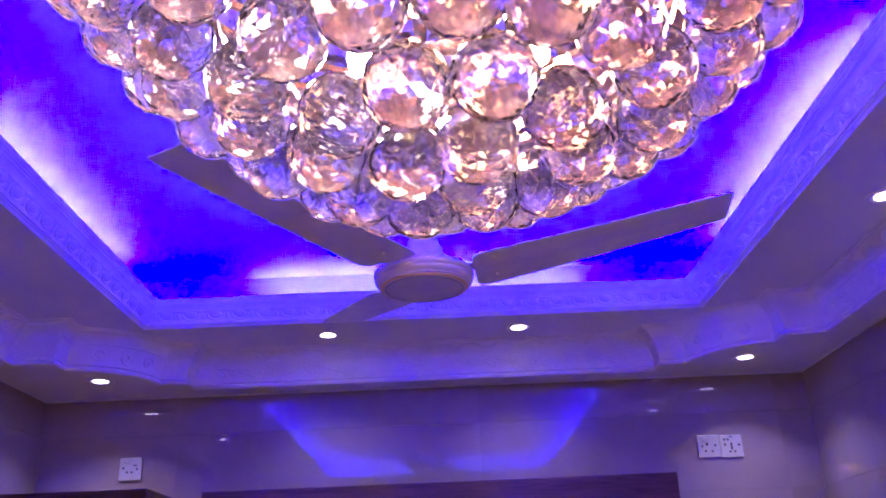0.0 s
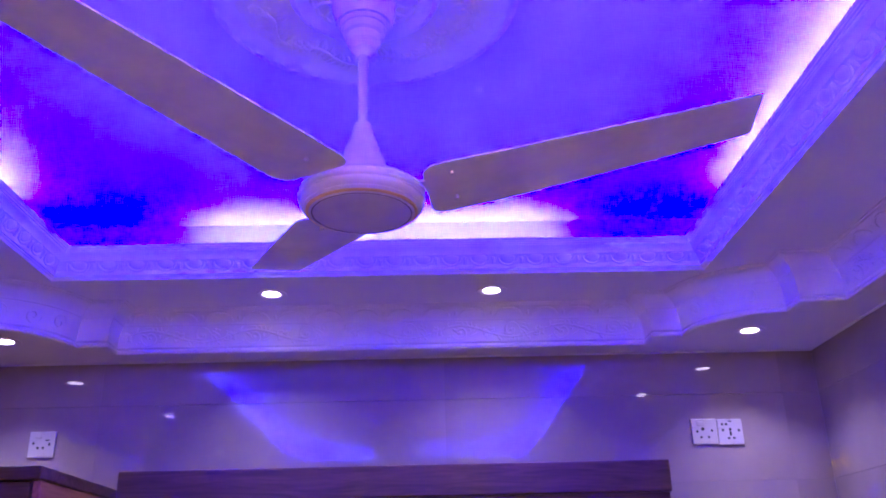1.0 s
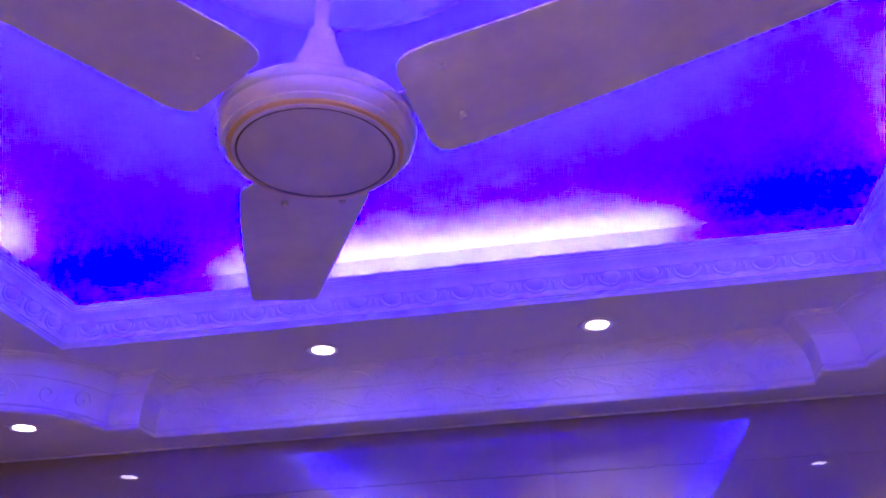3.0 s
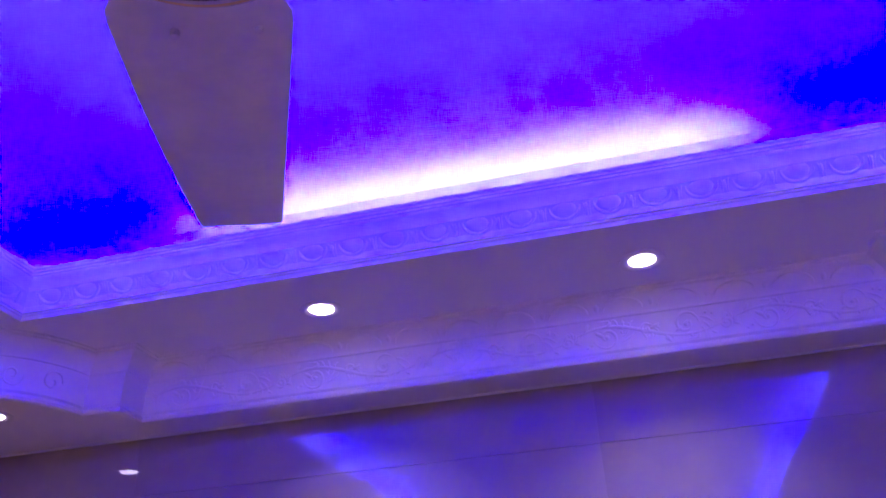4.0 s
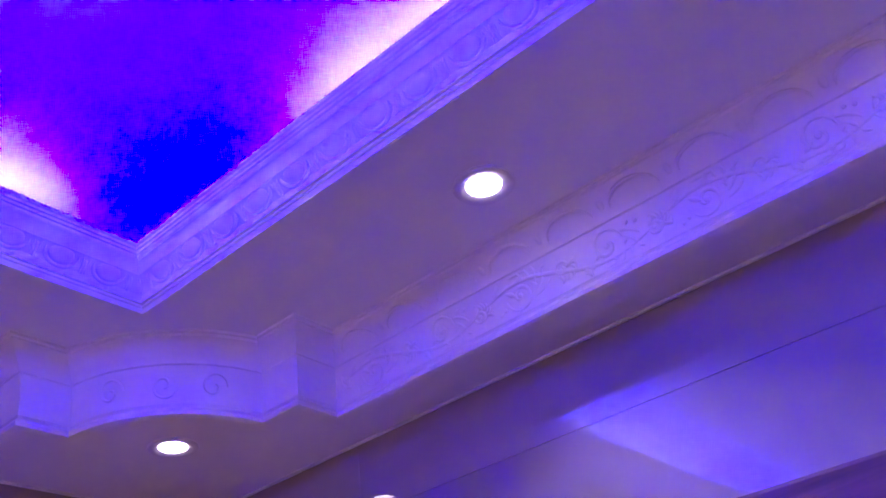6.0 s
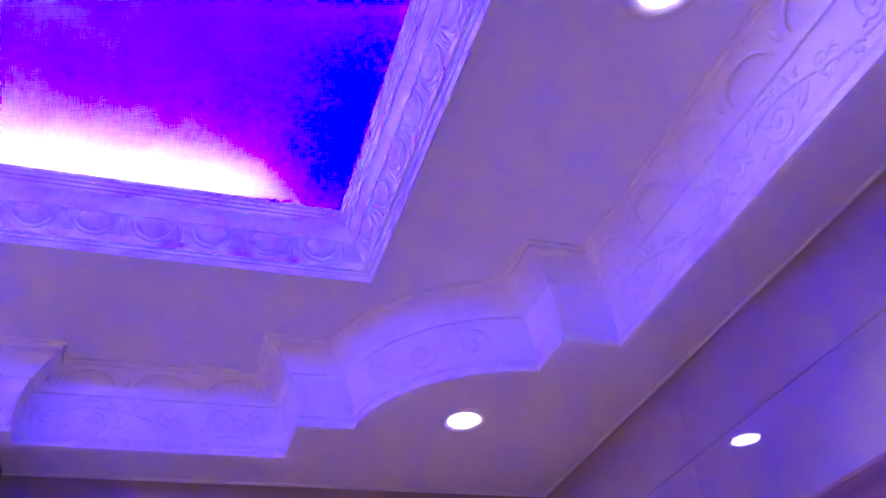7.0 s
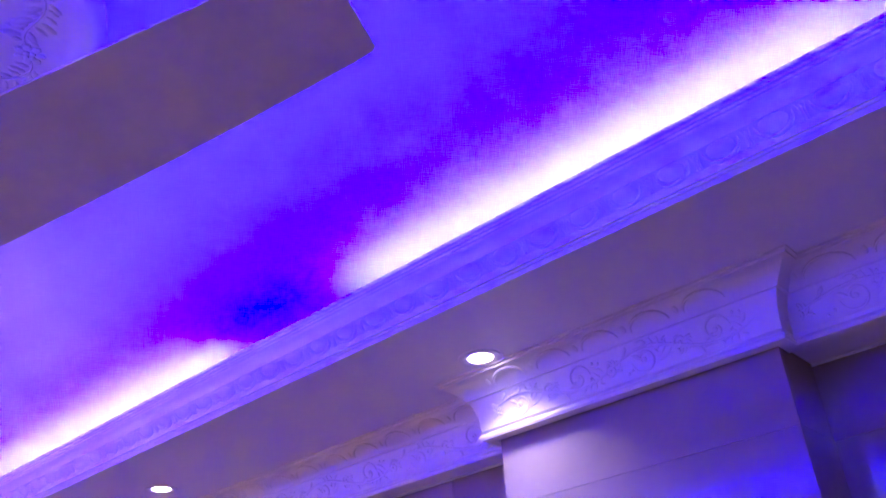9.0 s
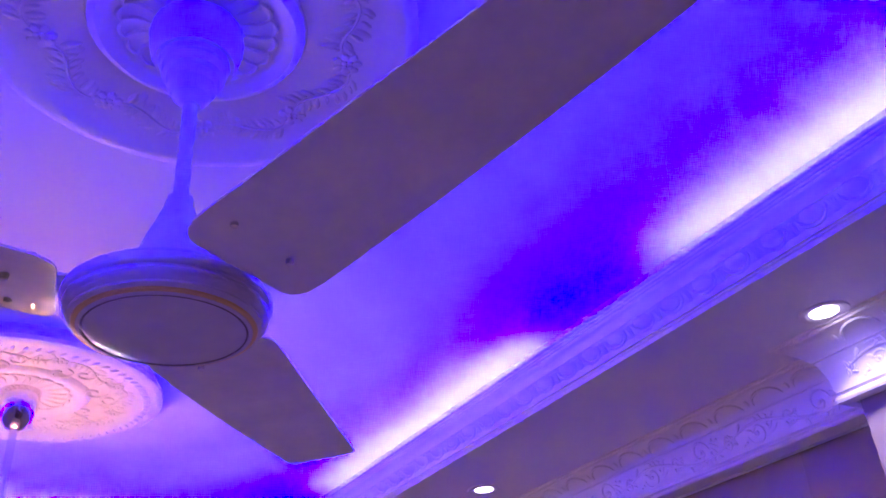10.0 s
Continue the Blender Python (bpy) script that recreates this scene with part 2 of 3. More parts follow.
def egg_mesh():
    """One egg with its rim and dart, on the sloping band; x along the band, y up the slope, z out of it."""
    bm = bmesh.new()
    n, s = Vector((0, 0, 1)), Vector((1, 0, 0))
    blob(bm, (0, 0.0045, 0), n, s, 0.0230, 0.0165, 0.0075, 16, 4)
    rad = 0.0295
    ridge(bm, [(rad * math.cos(a), 0.0075 + rad * 0.80 * math.sin(a), 0) for a in (math.pi * 0.97 + math.pi * 1.06 * (i / 14) for i in range(15))], n, 0.0042, 0.0070)
    # leaf-shaped dart, half at each end of the unit
    for sx in (-1, 1):
        ridge(bm, [(sx * (0.0355 + 0.0040 * math.sin(k / 6 * 2.6)), 0.014 - 0.029 * k / 6, 0) for k in range(7)], n, 0.0024, 0.0040)
    blob(bm, (0.0425, -0.002, 0), n, s, 0.0042, 0.0150, 0.0060, 8, 3)
    me = bpy.data.meshes.new("egg")
    bmesh.ops.recalc_face_normals(bm, faces=bm.faces)
    bm.to_mesh(me)
    bm.free()
    for f in me.polygons:
        f.use_smooth = True
    me.materials.append(M_PLASTER)
    return me


EGG = egg_mesh()
SLOPE = math.atan2(0.0362, 0.0245)
for k, side in enumerate(("west", "north", "east", "south")):
    a, b = Vector(FRAME[k]), Vector(FRAME[(k + 1) % 4])
    run = part("moulding_" + side, sweep(FRAME, FRAME_PROFILE, k, k + 1), M_PLASTER, smooth=True)
    tagged(run, "white plaster moulding with an egg and dart band round the recess", "moulding", kind="structure")
    u = (b - a).normalized()
    inn = Vector((u.y, -u.x))
    length = (b - a).length - 0.10
    count = round(length / 0.085)
    up = Vector((inn.x * math.cos(SLOPE), inn.y * math.cos(SLOPE), math.sin(SLOPE)))
    out = Vector((inn.x * math.sin(SLOPE), inn.y * math.sin(SLOPE), -math.cos(SLOPE)))
    right = up.cross(out)
    for i in range(count):
        c = a + u * (0.05 + length * (i + 0.5) / count) + inn * 0.0278
        m = Matrix((right, up, out)).transposed().to_4x4()
        m.translation = (c.x, c.y, 2.5262)
        egg = new("egg", EGG)
        egg.parent = run
        egg.matrix_basis = m

# ---- cornice on the dropped edge ----
CORNICE = [(-0.012, 2.380), (-0.012, 2.358), (0.004, 2.357), (0.012, 2.360), (0.0145, 2.366), (0.012, 2.372), (0.006, 2.375), (0.008, 2.379), (0.0105, 2.381),
           (0.011, 2.395), (0.013, 2.410), (0.0165, 2.425), (0.0215, 2.440), (0.0275, 2.452), (0.032, 2.453), (0.0335, 2.457), (0.0385, 2.463), (0.048, 2.472), (0.059, 2.481), (0.070, 2.488), (0.0745, 2.489), (0.0755, 2.494), (0.0805, 2.495), (0.081, 2.502), (0.04, 2.503)]


def face_point(base, u, inn, s, h):
    """A place on the cornice's broad face: s along it, h from 0 to 1 up it."""
    zs = 2.383 + 0.066 * h
    d = 0.0105 + 0.0165 * h ** 1.9
    p = base + u * s + inn * d
    return Vector((p.x, p.y, zs))


def scrolls(bm, base, u, inn, s0, s1):
    """Leaf scrolls in low relief along a straight piece."""
    n = Vector((inn.x * 0.96, inn.y * 0.96, -0.28)).normalized()
    unit = 0.36
    count = max(1, round((s1 - s0) / unit))
    unit = (s1 - s0) / count

    def stroke(pts, w=0.0030, h=0.0042):
        pts = [(min(max(s, s0 + 0.004), s1 - 0.004), min(max(v, 0.04), 0.97)) for s, v in pts]
        ridge(bm, [face_point(base, u, inn, s, v) for s, v in pts], n, w * 1.2, h * 0.6)

    for c in range(count):
        o = s0 + c * unit
        stroke([(o + unit * k / 16, 0.5 + 0.30 * math.sin(2 * math.pi * k / 16)) for k in range(17)], 0.0034, 0.005)
        for f, flip, size in ((0.25, -1, 1.0), (0.75, 1, 1.0), (0.5, 1, 0.5), (0.0, -1, 0.45)):
            cx = o + unit * f
            cv = 0.5 + flip * 0.06
            pts = []
            for k in range(20):
                a = 0.42 * k
                r = 0.030 * size * (1 - k / 22)
                pts.append((cx + r * math.cos(a) * (1 if flip > 0 else -1), cv + flip * r * math.sin(a) / 0.068))
            stroke(pts, 0.0030, 0.0048)
            blob(bm, face_point(base, u, inn, min(max(cx, s0 + 0.01), s1 - 0.01), cv), n, Vector((u.x, u.y, 0)), 0.006 * size, 0.006 * size, 0.004, 6, 2)
            for j in range(5):
                a0 = -0.5 + 0.42 * j
                pts = [(cx + size * (0.034 + 0.028 * k / 5) * math.cos(a0 + 0.12 * k), cv - flip * size * (0.034 + 0.028 * k / 5) * math.sin(a0 + 0.12 * k) / 0.085) for k in range(6)]
                stroke(pts, 0.0024, 0.0036)
        # acanthus lobes on both sides of the stem
        for k in range(14):
            f = (k + 0.5) / 14
            stem = 0.5 + 0.30 * math.sin(2 * math.pi * f)
            rise = 0.30 * 2 * math.pi * math.cos(2 * math.pi * f) * 0.066 / unit
            tilt = math.atan(rise) + (0.75 if k % 2 else -0.75)
            side = (Vector((u.x, u.y, 0)) * math.cos(tilt) + Vector((0, 0, 1)) * math.sin(tilt)).normalized()
            size = 0.75 + 0.35 * math.sin(7.3 * k)
            v = min(max(stem + (0.20 if k % 2 else -0.20), 0.16), 0.86)
            blob(bm, face_point(base, u, inn, min(max(o + unit * f + 0.008, s0 + 0.02), s1 - 0.02), v), n, side, 0.0125 * size, 0.0045 * size, 0.0042, 8, 2)
        for f, v in ((0.12, 0.16), (0.15, 0.24), (0.36, 0.86), (0.40, 0.80), (0.62, 0.15), (0.66, 0.2), (0.88, 0.85), (0.92, 0.8)):
            blob(bm, face_point(base, u, inn, o + unit * f, v), n, Vector((u.x, u.y, 0)), 0.004, 0.004, 0.0035, 6, 2)


def arches(bm, base, u, inn, s0, s1):
    """Small arches and buds on the narrow band above."""
    n = Vector((inn.x * 0.66, inn.y * 0.66, -0.75)).normalized()
    count = max(1, round((s1 - s0) / 0.125))
    step = (s1 - s0) / count

    def at(s, h):
        p = base + u * s + inn * (0.0385 + 0.030 * h)
        return Vector((p.x, p.y, 2.463 + 0.0245 * h - 0.001))

    for c in range(count):
        o = s0 + c * step
        ridge(bm, [at(o + step * (0.5 - 0.36 * math.cos(math.pi * k / 10)), 0.08 + 0.80 * math.sin(math.pi * k / 10)) for k in range(11)], n, 0.0036, 0.0042)
        blob(bm, at(o + 0.004, 0.4), n, Vector((u.x, u.y, 0)), 0.006, 0.010, 0.003, 8, 2)


n_half = len(SOUTH_WEST) - len(SOUTH_WEST) // 2
i_w0, i_w1 = n_half - 1, n_half + len(WEST) - 1
i_e0 = n_half + len(WEST)
i_e1 = i_e0 + len(NORTH_EAST) + len(SOUTH_EAST) - 1
for side, i0, i1 in (("west", i_w0, i_w1), ("north", i_w1, i_e0), ("east", i_e0, i_e1), ("south", i_e1, i_w0 + len(DROP))):
    run = part("cornice_" + side, sweep(DROP, CORNICE, i0, i1), M_PLASTER, smooth=True)
    tagged(run, "white plaster crown cornice with leaf scroll relief", "cornice", kind="structure")
    for i in range(i0, i1):
        a, b = Vector(DROP[i % len(DROP)]), Vector(DROP[(i + 1) % len(DROP)])
        if (b - a).length < 0.3:
            continue
        u = (b - a).normalized()
        inn = Vector((u.y, -u.x))
        bm = bmesh.new()
        scrolls(bm, a, u, inn, 0.03, (b - a).length - 0.03)
        part("scroll_relief", bm, M_PLASTER, run, smooth=True)
        bm = bmesh.new()
        arches(bm, a, u, inn, 0.05, (b - a).length - 0.05)
        part("arch_relief", bm, M_PLASTER, run, smooth=True)
# relief on the rounded corners: a single scroll following the bulge
for cx, cy, sx, sy in ((-1.345, 3.565, 1, -1), (2 * XC + 1.345, 3.565, -1, -1)):
    bm = bmesh.new()

    def bulge(a, h):
        r = 0.255 + 0.0105 + 0.0165 * h ** 1.9
        return Vector((cx + sx * r * math.sin(a), cy + sy * r * math.cos(a), 2.383 + 0.066 * h))

    for c0, flip in ((0.42, 1), (0.80, -1), (1.14, 1)):
        pts = [(c0 + 0.10 * (1 - k / 22) * math.cos(0.42 * k), 0.5 + flip * 0.42 * (1 - k / 22) * math.sin(0.42 * k)) for k in range(20)]
        ridge(bm, [bulge(a, h) for a, h in pts], [Vector((sx * math.sin(a), sy * math.cos(a), -0.28)).normalized() for a, h in pts], 0.0026, 0.004)
    part("scroll_relief", bm, M_PLASTER, bpy.data.objects["cornice_west" if sx > 0 else "cornice_east"], smooth=True)

# ---- walls, floor ----
WALL = {}
for name, r in (("wall_north", (XW - 0.1, XE + 0.1, YN + 0.008, YN + 0.12, 0, Z_LOW + 0.05)), ("wall_south", (XW - 0.1, XE + 0.1, YS - 0.12, YS - 0.008, 0, Z_LOW + 0.05)),
                ("wall_west", (XW - 0.12, XW - 0.008, YS - 0.008, YN + 0.008, 0, Z_LOW + 0.05)), ("wall_east", (XE + 0.008, XE + 0.12, YS - 0.008, YN + 0.008, 0, Z_LOW + 0.05)),
                ("wall_pier", (XW - 0.004, -1.462, 2.048, 2.695, 0, Z_LOW + 0.006))):
    WALL[name] = tagged(part(name, boxes(r), M_GROUT), "wall clad in glossy pale glazed tiles", "wall", kind="structure")
floor = tagged(part("floor", boxes((XW - 0.1, XE + 0.1, YS - 0.1, YN + 0.1, -0.1, 0.0)), M_FLOOR), "pale polished tiled floor", "floor", kind="structure")

# pale caulk bead where the tiles meet the dropped ceiling
for side, r in (("north", (XW, XE, YN - 0.005, YN + 0.001)), ("south", (XW, XE, YS - 0.001, YS + 0.005)), ("west", (XW - 0.001, XW + 0.005, YS, YN)), ("east", (XE - 0.005, XE + 0.001, YS, YN))):
    tagged(part("trim_" + side, boxes((*r, Z_LOW - 0.005, Z_LOW + 0.004), bevel=0.0015), M_PLASTER), "thin white caulk bead under the dropped ceiling", "trim", kind="structure")

# ---- ceiling medallions ----
def medallion(name, label, centre, radius, foliage):
    ob = thing(name, label, "medallion", at=(centre[0], centre[1], Z_TOP))
    R = radius
    prof = [(0, -0.040), (0.045, -0.040), (0.30 * R, -0.034), (0.37 * R, -0.036), (0.40 * R, -0.043), (0.44 * R, -0.046), (0.47 * R, -0.042), (0.49 * R, -0.034), (0.54 * R, -0.038), (0.82 * R, -0.041), (0.87 * R, -0.046), (0.92 * R, -0.051), (0.97 * R, -0.050), (R, -0.045), (R, -0.034), (0.97 * R, -0.022), (0.93 * R, -0.012), (0.95 * R, 0.002)]
    part("plate", lathe(prof, 96), M_PLASTER, ob, smooth=True)
    bm = bmesh.new()
    n = Vector((0, 0, -1))

    def P(r, a):
        return Vector((r * math.cos(a), r * math.sin(a), -0.0392 if r > 0.5 * R else -0.037))

    # radial leaves round the middle
    for i in range(20):
        a = 2 * math.pi * i / 20
        ridge(bm, [P(R * (0.18 + 0.16 * k / 5), a + 0.10 * math.sin(k / 5 * 3)) for k in range(6)], n, 0.006, 0.003)
        ridge(bm, [P(R * (0.33 + 0.02 * math.sin(math.pi * k / 5)), a + 0.3 * k / 5) for k in range(6)], n, 0.004, 0.004)
    rnd = random.Random(5)
    count = 9 if not foliage else 8
    for i in range(count):
        a = 2 * math.pi * (i + 0.3) / count
        rr = 0.70 * R
        c = P(rr, a)
        # rose
        for k in range(7):
            b = 2 * math.pi * k / 7
            blob(bm, c + Vector((math.cos(b), math.sin(b), 0)) * 0.014, n, Vector((math.cos(b), math.sin(b), 0)), 0.010, 0.008, 0.005, 7, 2)
        for k in range(4):
            b = 2 * math.pi * k / 4 + 0.4
            blob(bm, c + Vector((math.cos(b), math.sin(b), 0)) * 0.006, n, Vector((math.cos(b), math.sin(b), 0)), 0.006, 0.006, 0.0075, 6, 2)
        # stem and leaves to the next one
        span = 2 * math.pi / count
        ridge(bm, [P(rr + 0.05 * R * math.sin(2 * math.pi * k / 12), a + span * k / 12) for k in range(1, 12)], n, 0.0026, 0.004)
        for k in range(2, 11):
            b = a + span * k / 12
            for sgn in (-1, 1):
                l = R * rnd.uniform(0.07, 0.12)
                t0 = rnd.uniform(0.5, 1.0)
                base = P(rr + 0.05 * R * math.sin(2 * math.pi * k / 12), b)
                d = Vector((math.cos(b + sgn * t0 + (0.6 if sgn < 0 else 0)), math.sin(b + sgn * t0 + (0.6 if sgn < 0 else 0)), 0)) * sgn
                mid = base + d * l * 0.55
                blob(bm, mid, n, d, l * 0.5, l * 0.2, 0.0036, 7, 2)
        if foliage:
            for k in range(3):
                b0 = a + span * (0.2 + 0.3 * k)
                r0 = R * (0.52 + 0.1 * k)
                cc = P(r0, b0)
                ridge(bm, [cc + Vector((math.cos(0.45 * j + i), math.sin(0.45 * j + i), 0)) * 0.034 * (1 - j / 18) for j in range(16)], n, 0.0034, 0.004)
    # small beads inside the rim
    for i in range(72 if foliage else 0):
        a = 2 * math.pi * i / 72
        ridge(bm, [P(R * (0.86 + 0.05 * k / 3), a + 0.03 * k / 3) + Vector((0, 0, -0.012)) for k in range(4)], n, 0.004, 0.004)
    part("flower_relief", bm, M_PLASTER, ob, "raised plaster roses and leaves", smooth=True)
    return ob


FAN = (-0.041, 2.160)
CHAND = (0.0, 0.775)
medallion("ceiling_medallion", "white plaster ceiling medallion with roses above the fan", FAN, 0.301, False)
medallion("ceiling_medallion", "plaster ceiling medallion with leaf scrolls above the chandelier", (0.004, 0.76), 0.348, True)

# ---- ceiling fan ----
def ceiling_fan():
    fan = thing("ceiling_fan", "cream three-blade ceiling fan with gold ring, at rest", "ceiling fan", at=(FAN[0], FAN[1], 0))
    part("canopy", lathe([(0.0, 2.668), (0.052, 2.668), (0.060, 2.655), (0.062, 2.640), (0.060, 2.622), (0.055, 2.604), (0.052, 2.598), (0.046, 2.598), (0.044, 2.590), (0.041, 2.588), (0.040, 2.574), (0.034, 2.570), (0.032, 2.556), (0.026, 2.550), (0.024, 2.540), (0.016, 2.534), (0.013, 2.525), (0.009, 2.524)], 48), M_ENAMEL, fan, smooth=True)
    part("rod", lathe([(0.0092, 2.545), (0.0092, 2.36)], 24), M_ENAMEL, fan, smooth=True)
    part("lower_cover", lathe([(0.0095, 2.384), (0.015, 2.381), (0.0165, 2.375), (0.018, 2.366), (0.024, 2.348), (0.034, 2.322), (0.043, 2.296), (0.050, 2.274), (0.054, 2.262), (0.057, 2.257), (0.055, 2.252)], 48), M_ENAMEL, fan, smooth=True)
    part("motor", lathe([(0.03, 2.258), (0.060, 2.257), (0.090, 2.254), (0.101, 2.251), (0.1035, 2.249), (0.103, 2.2465), (0.108, 2.2455), (0.1125, 2.241), (0.1135, 2.235), (0.112, 2.230), (0.1095, 2.228), (0.109, 2.2255), (0.1105, 2.2235), (0.110, 2.2195), (0.107, 2.2155), (0.1035, 2.2125), (0.1032, 2.2105), (0.101, 2.2085), (0.096, 2.206)], 72), M_ENAMEL, fan, smooth=True)
    part("gold_ring", lathe([(0.0985, 2.2075), (0.0972, 2.2052), (0.0930, 2.2040), (0.0918, 2.2052)], 72), M_GOLD, fan, "thin gold ring")
    part("bottom_ring", lathe([(0.0938, 2.206), (0.0925, 2.2035), (0.0885, 2.2025), (0.0875, 2.2045)], 72), M_ENAMEL, fan, smooth=True)
    part("dark_ring", lathe([(0.0880, 2.2040), (0.0875, 2.2026), (0.0862, 2.2024), (0.0855, 2.2040)], 72), M_DARKLINE, fan, "thin dark ring")
    part("bottom_cap", lathe([(0.0862, 2.2035), (0.080, 2.2020), (0.06, 2.2012), (0.03, 2.2008), (0.0, 2.2006)], 72), M_CAPTILE, fan, "glossy cream cap", smooth=True)
    for k in range(3):
        ang = radians((112.2, 232.6, 352.2)[k])
        # blade: x out, y across
        bm = bmesh.new()
        stations = [0.116, 0.119, 0.126, 0.138, 0.158, 0.20, 0.28, 0.36, 0.45, 0.54, 0.62, 0.66, 0.680, 0.689, 0.692]
        corner_in = {0.116: 0.70, 0.119: 0.82, 0.126: 0.92, 0.138: 0.98, 0.680: 0.995, 0.689: 0.965, 0.692: 0.92}
        across = [-1.0, -0.97, -0.6, -0.29, -0.21, 0.1, 0.4, 0.8, 0.97, 1.0]
        grid = []
        for r in stations:
            f = (r - 0.122) / 0.570
            half = (0.081 - 0.022 * f) * corner_in.get(r, 1.0)
            # the trailing side bellies out
            belly = (0.003 * (1 - max(0.0, f) ** 3) + 0.004 * math.sin(math.pi * min(1.0, max(0.0, f)))) * corner_in.get(r, 1.0)
            row = []
            for v in across:
                y = v * (half + (belly if v > 0 else 0.0))
                # a lengthwise fold a quarter of the way from the leading edge
                z = 2.2345 + (0.102, 0.038, 0.101)[k] * max(0.0, f) ** 1.05 - y * 0.05 + 0.105 * half * max(0.0, -v - 0.25) + 0.002 * (1 - v * v)
                row.append(bm.verts.new((r, y, z)))
            grid.append(row)
        for a, b in zip(grid, grid[1:]):
            for i in range(len(across) - 1):
                bm.faces.new((a[i], a[i + 1], b[i + 1], b[i]))
        ret = bmesh.ops.extrude_face_region(bm, geom=list(bm.faces))
        bmesh.ops.translate(bm, vec=(0, 0, 0.0025), verts=[g for g in ret["geom"] if isinstance(g, bmesh.types.BMVert)])
        blade = part("blade", bm, M_BLADE, fan, "cream enamelled blade, slightly dusty", smooth=True)
        blade.rotation_euler = (0, 0, ang)
        bm = boxes((0.085, 0.150, -0.020, 0.020, 2.2475, 2.2515), bevel=0.0015)
        box(bm, 0.140, 0.205, -0.026, 0.026, 2.2655, 2.2690, bevel=0.0015)
        box(bm, 0.136, 0.150, -0.021, 0.021, 2.2480, 2.2685, bevel=0.0015)
        part("arm", bm, M_ENAMEL, blade)
        for sx, sy in ((0.165, -0.048), (0.165, 0.026)):
            zz = 2.2365 - sy * 0.09 + (0.006 if sy < 0 else 0.0)
            part("screw", lathe([(0.0, zz - 0.0035), (0.004, zz - 0.0025), (0.0045, zz + 0.004)], 10, centre=(sx, sy)), M_ENAMEL, blade)
    return fan


ceiling_fan()

# ---- chandelier ----
def chandelier():
    ch = thing("chandelier", "tiered crystal ball chandelier glowing warm pink and gold", "chandelier", at=(CHAND[0], CHAND[1], 0))
    tiers = [(0.027, 1.787, 3), (0.074, 1.795, 10), (0.120, 1.817, 16), (0.162, 1.848, 21), (0.199, 1.884, 26), (0.231, 1.924, 30), (0.258, 1.969, 34), (0.278, 2.017, 37), (0.291, 2.066, 39)]
    rnd = random.Random(11)
    bm = bmesh.new()
    bmesh.ops.create_icosphere(bm, subdivisions=3, radius=0.0240)
    for v in bm.verts:
        v.co += Vector((rnd.uniform(-1, 1), rnd.uniform(-1, 1), rnd.uniform(-1, 1))) * 0.00035
    me = bpy.data.meshes.new("crystal_ball")
    bmesh.ops.recalc_face_normals(bm, faces=bm.faces)
    bm.to_mesh(me)
    bm.free()
    me.materials.append(M_CRYSTAL)
    for r, z, n in tiers:
        ring = part("ring", lathe([(r - 0.022 if r > 0.04 else 0.012, z + 0.030), (r - 0.016 if r > 0.04 else 0.016, z + 0.030), (r - 0.016 if r > 0.04 else 0.016, z + 0.036), (r - 0.022 if r > 0.04 else 0.012, z + 0.036), (r - 0.022 if r > 0.04 else 0.012, z + 0.030)], 64), M_GILT, ch, "gilt metal ring")
        for i in range(n):
            a = 2 * math.pi * (i + 0.5 * (n % 2)) / n + rnd.uniform(-0.03, 0.03)
            o = new("crystal_ball", me)
            o.parent = ch
            o.location = (r * math.cos(a), r * math.sin(a), z + rnd.uniform(-0.003, 0.003))
            o.rotation_euler = (rnd.uniform(0, 3), rnd.uniform(0, 3), rnd.uniform(0, 3))
    part("tray", lathe([(0.0, 2.128), (0.285, 2.128), (0.292, 2.122), (0.292, 2.112), (0.285, 2.106), (0.0, 2.106)], 64), M_GILT, ch, "gilt metal tray", smooth=True)
    part("rod", lathe([(0.010, 2.128), (0.010, 2.60)], 24), M_CHROME, ch, smooth=True)
    part("canopy", lathe([(0.011, 2.56), (0.022, 2.565), (0.036, 2.585), (0.045, 2.62), (0.048, 2.664), (0.0, 2.664)], 40), M_CHROME, ch, smooth=True)
    for k in range(30):
        a = 2 * math.pi * k / 30
        r, z = ((0.055, 1.865), (0.13, 1.912), (0.205, 1.975))[k % 3]
        bulb = part("bulb", lathe([(0.0, -0.013), (0.006, -0.010), (0.0075, -0.003), (0.006, 0.006), (0.003, 0.010), (0.0, 0.011)], 12), M_COOL if math.cos(a) < -0.35 else M_BULB, ch, "lit whiter bulb" if math.cos(a) < -0.35 else "lit warm bulb", smooth=True)
        bulb.location = (r * math.cos(a), r * math.sin(a), z)
        part("socket", lathe([(0.005, 2.106 - z), (0.005, 0.009), (0.0, 0.009)], 10), M_CHROME, bulb)
    for k in range(5):
        a = 2 * math.pi * k / 5
        bulb = part("bulb", lathe([(0.0, 0.020), (0.006, 0.016), (0.009, 0.008), (0.007, -0.002), (0.004, -0.008), (0.0, -0.008)], 12), M_UP_BULB, ch, "lit warm bulb", smooth=True)
        bulb.location = (0.05 * math.cos(a), 0.05 * math.sin(a), 2.345)
        part("socket", lathe([(0.004, -0.213), (0.004, -0.006), (0.0, -0.006)], 10), M_GILT, bulb)
    return ch


chandelier()

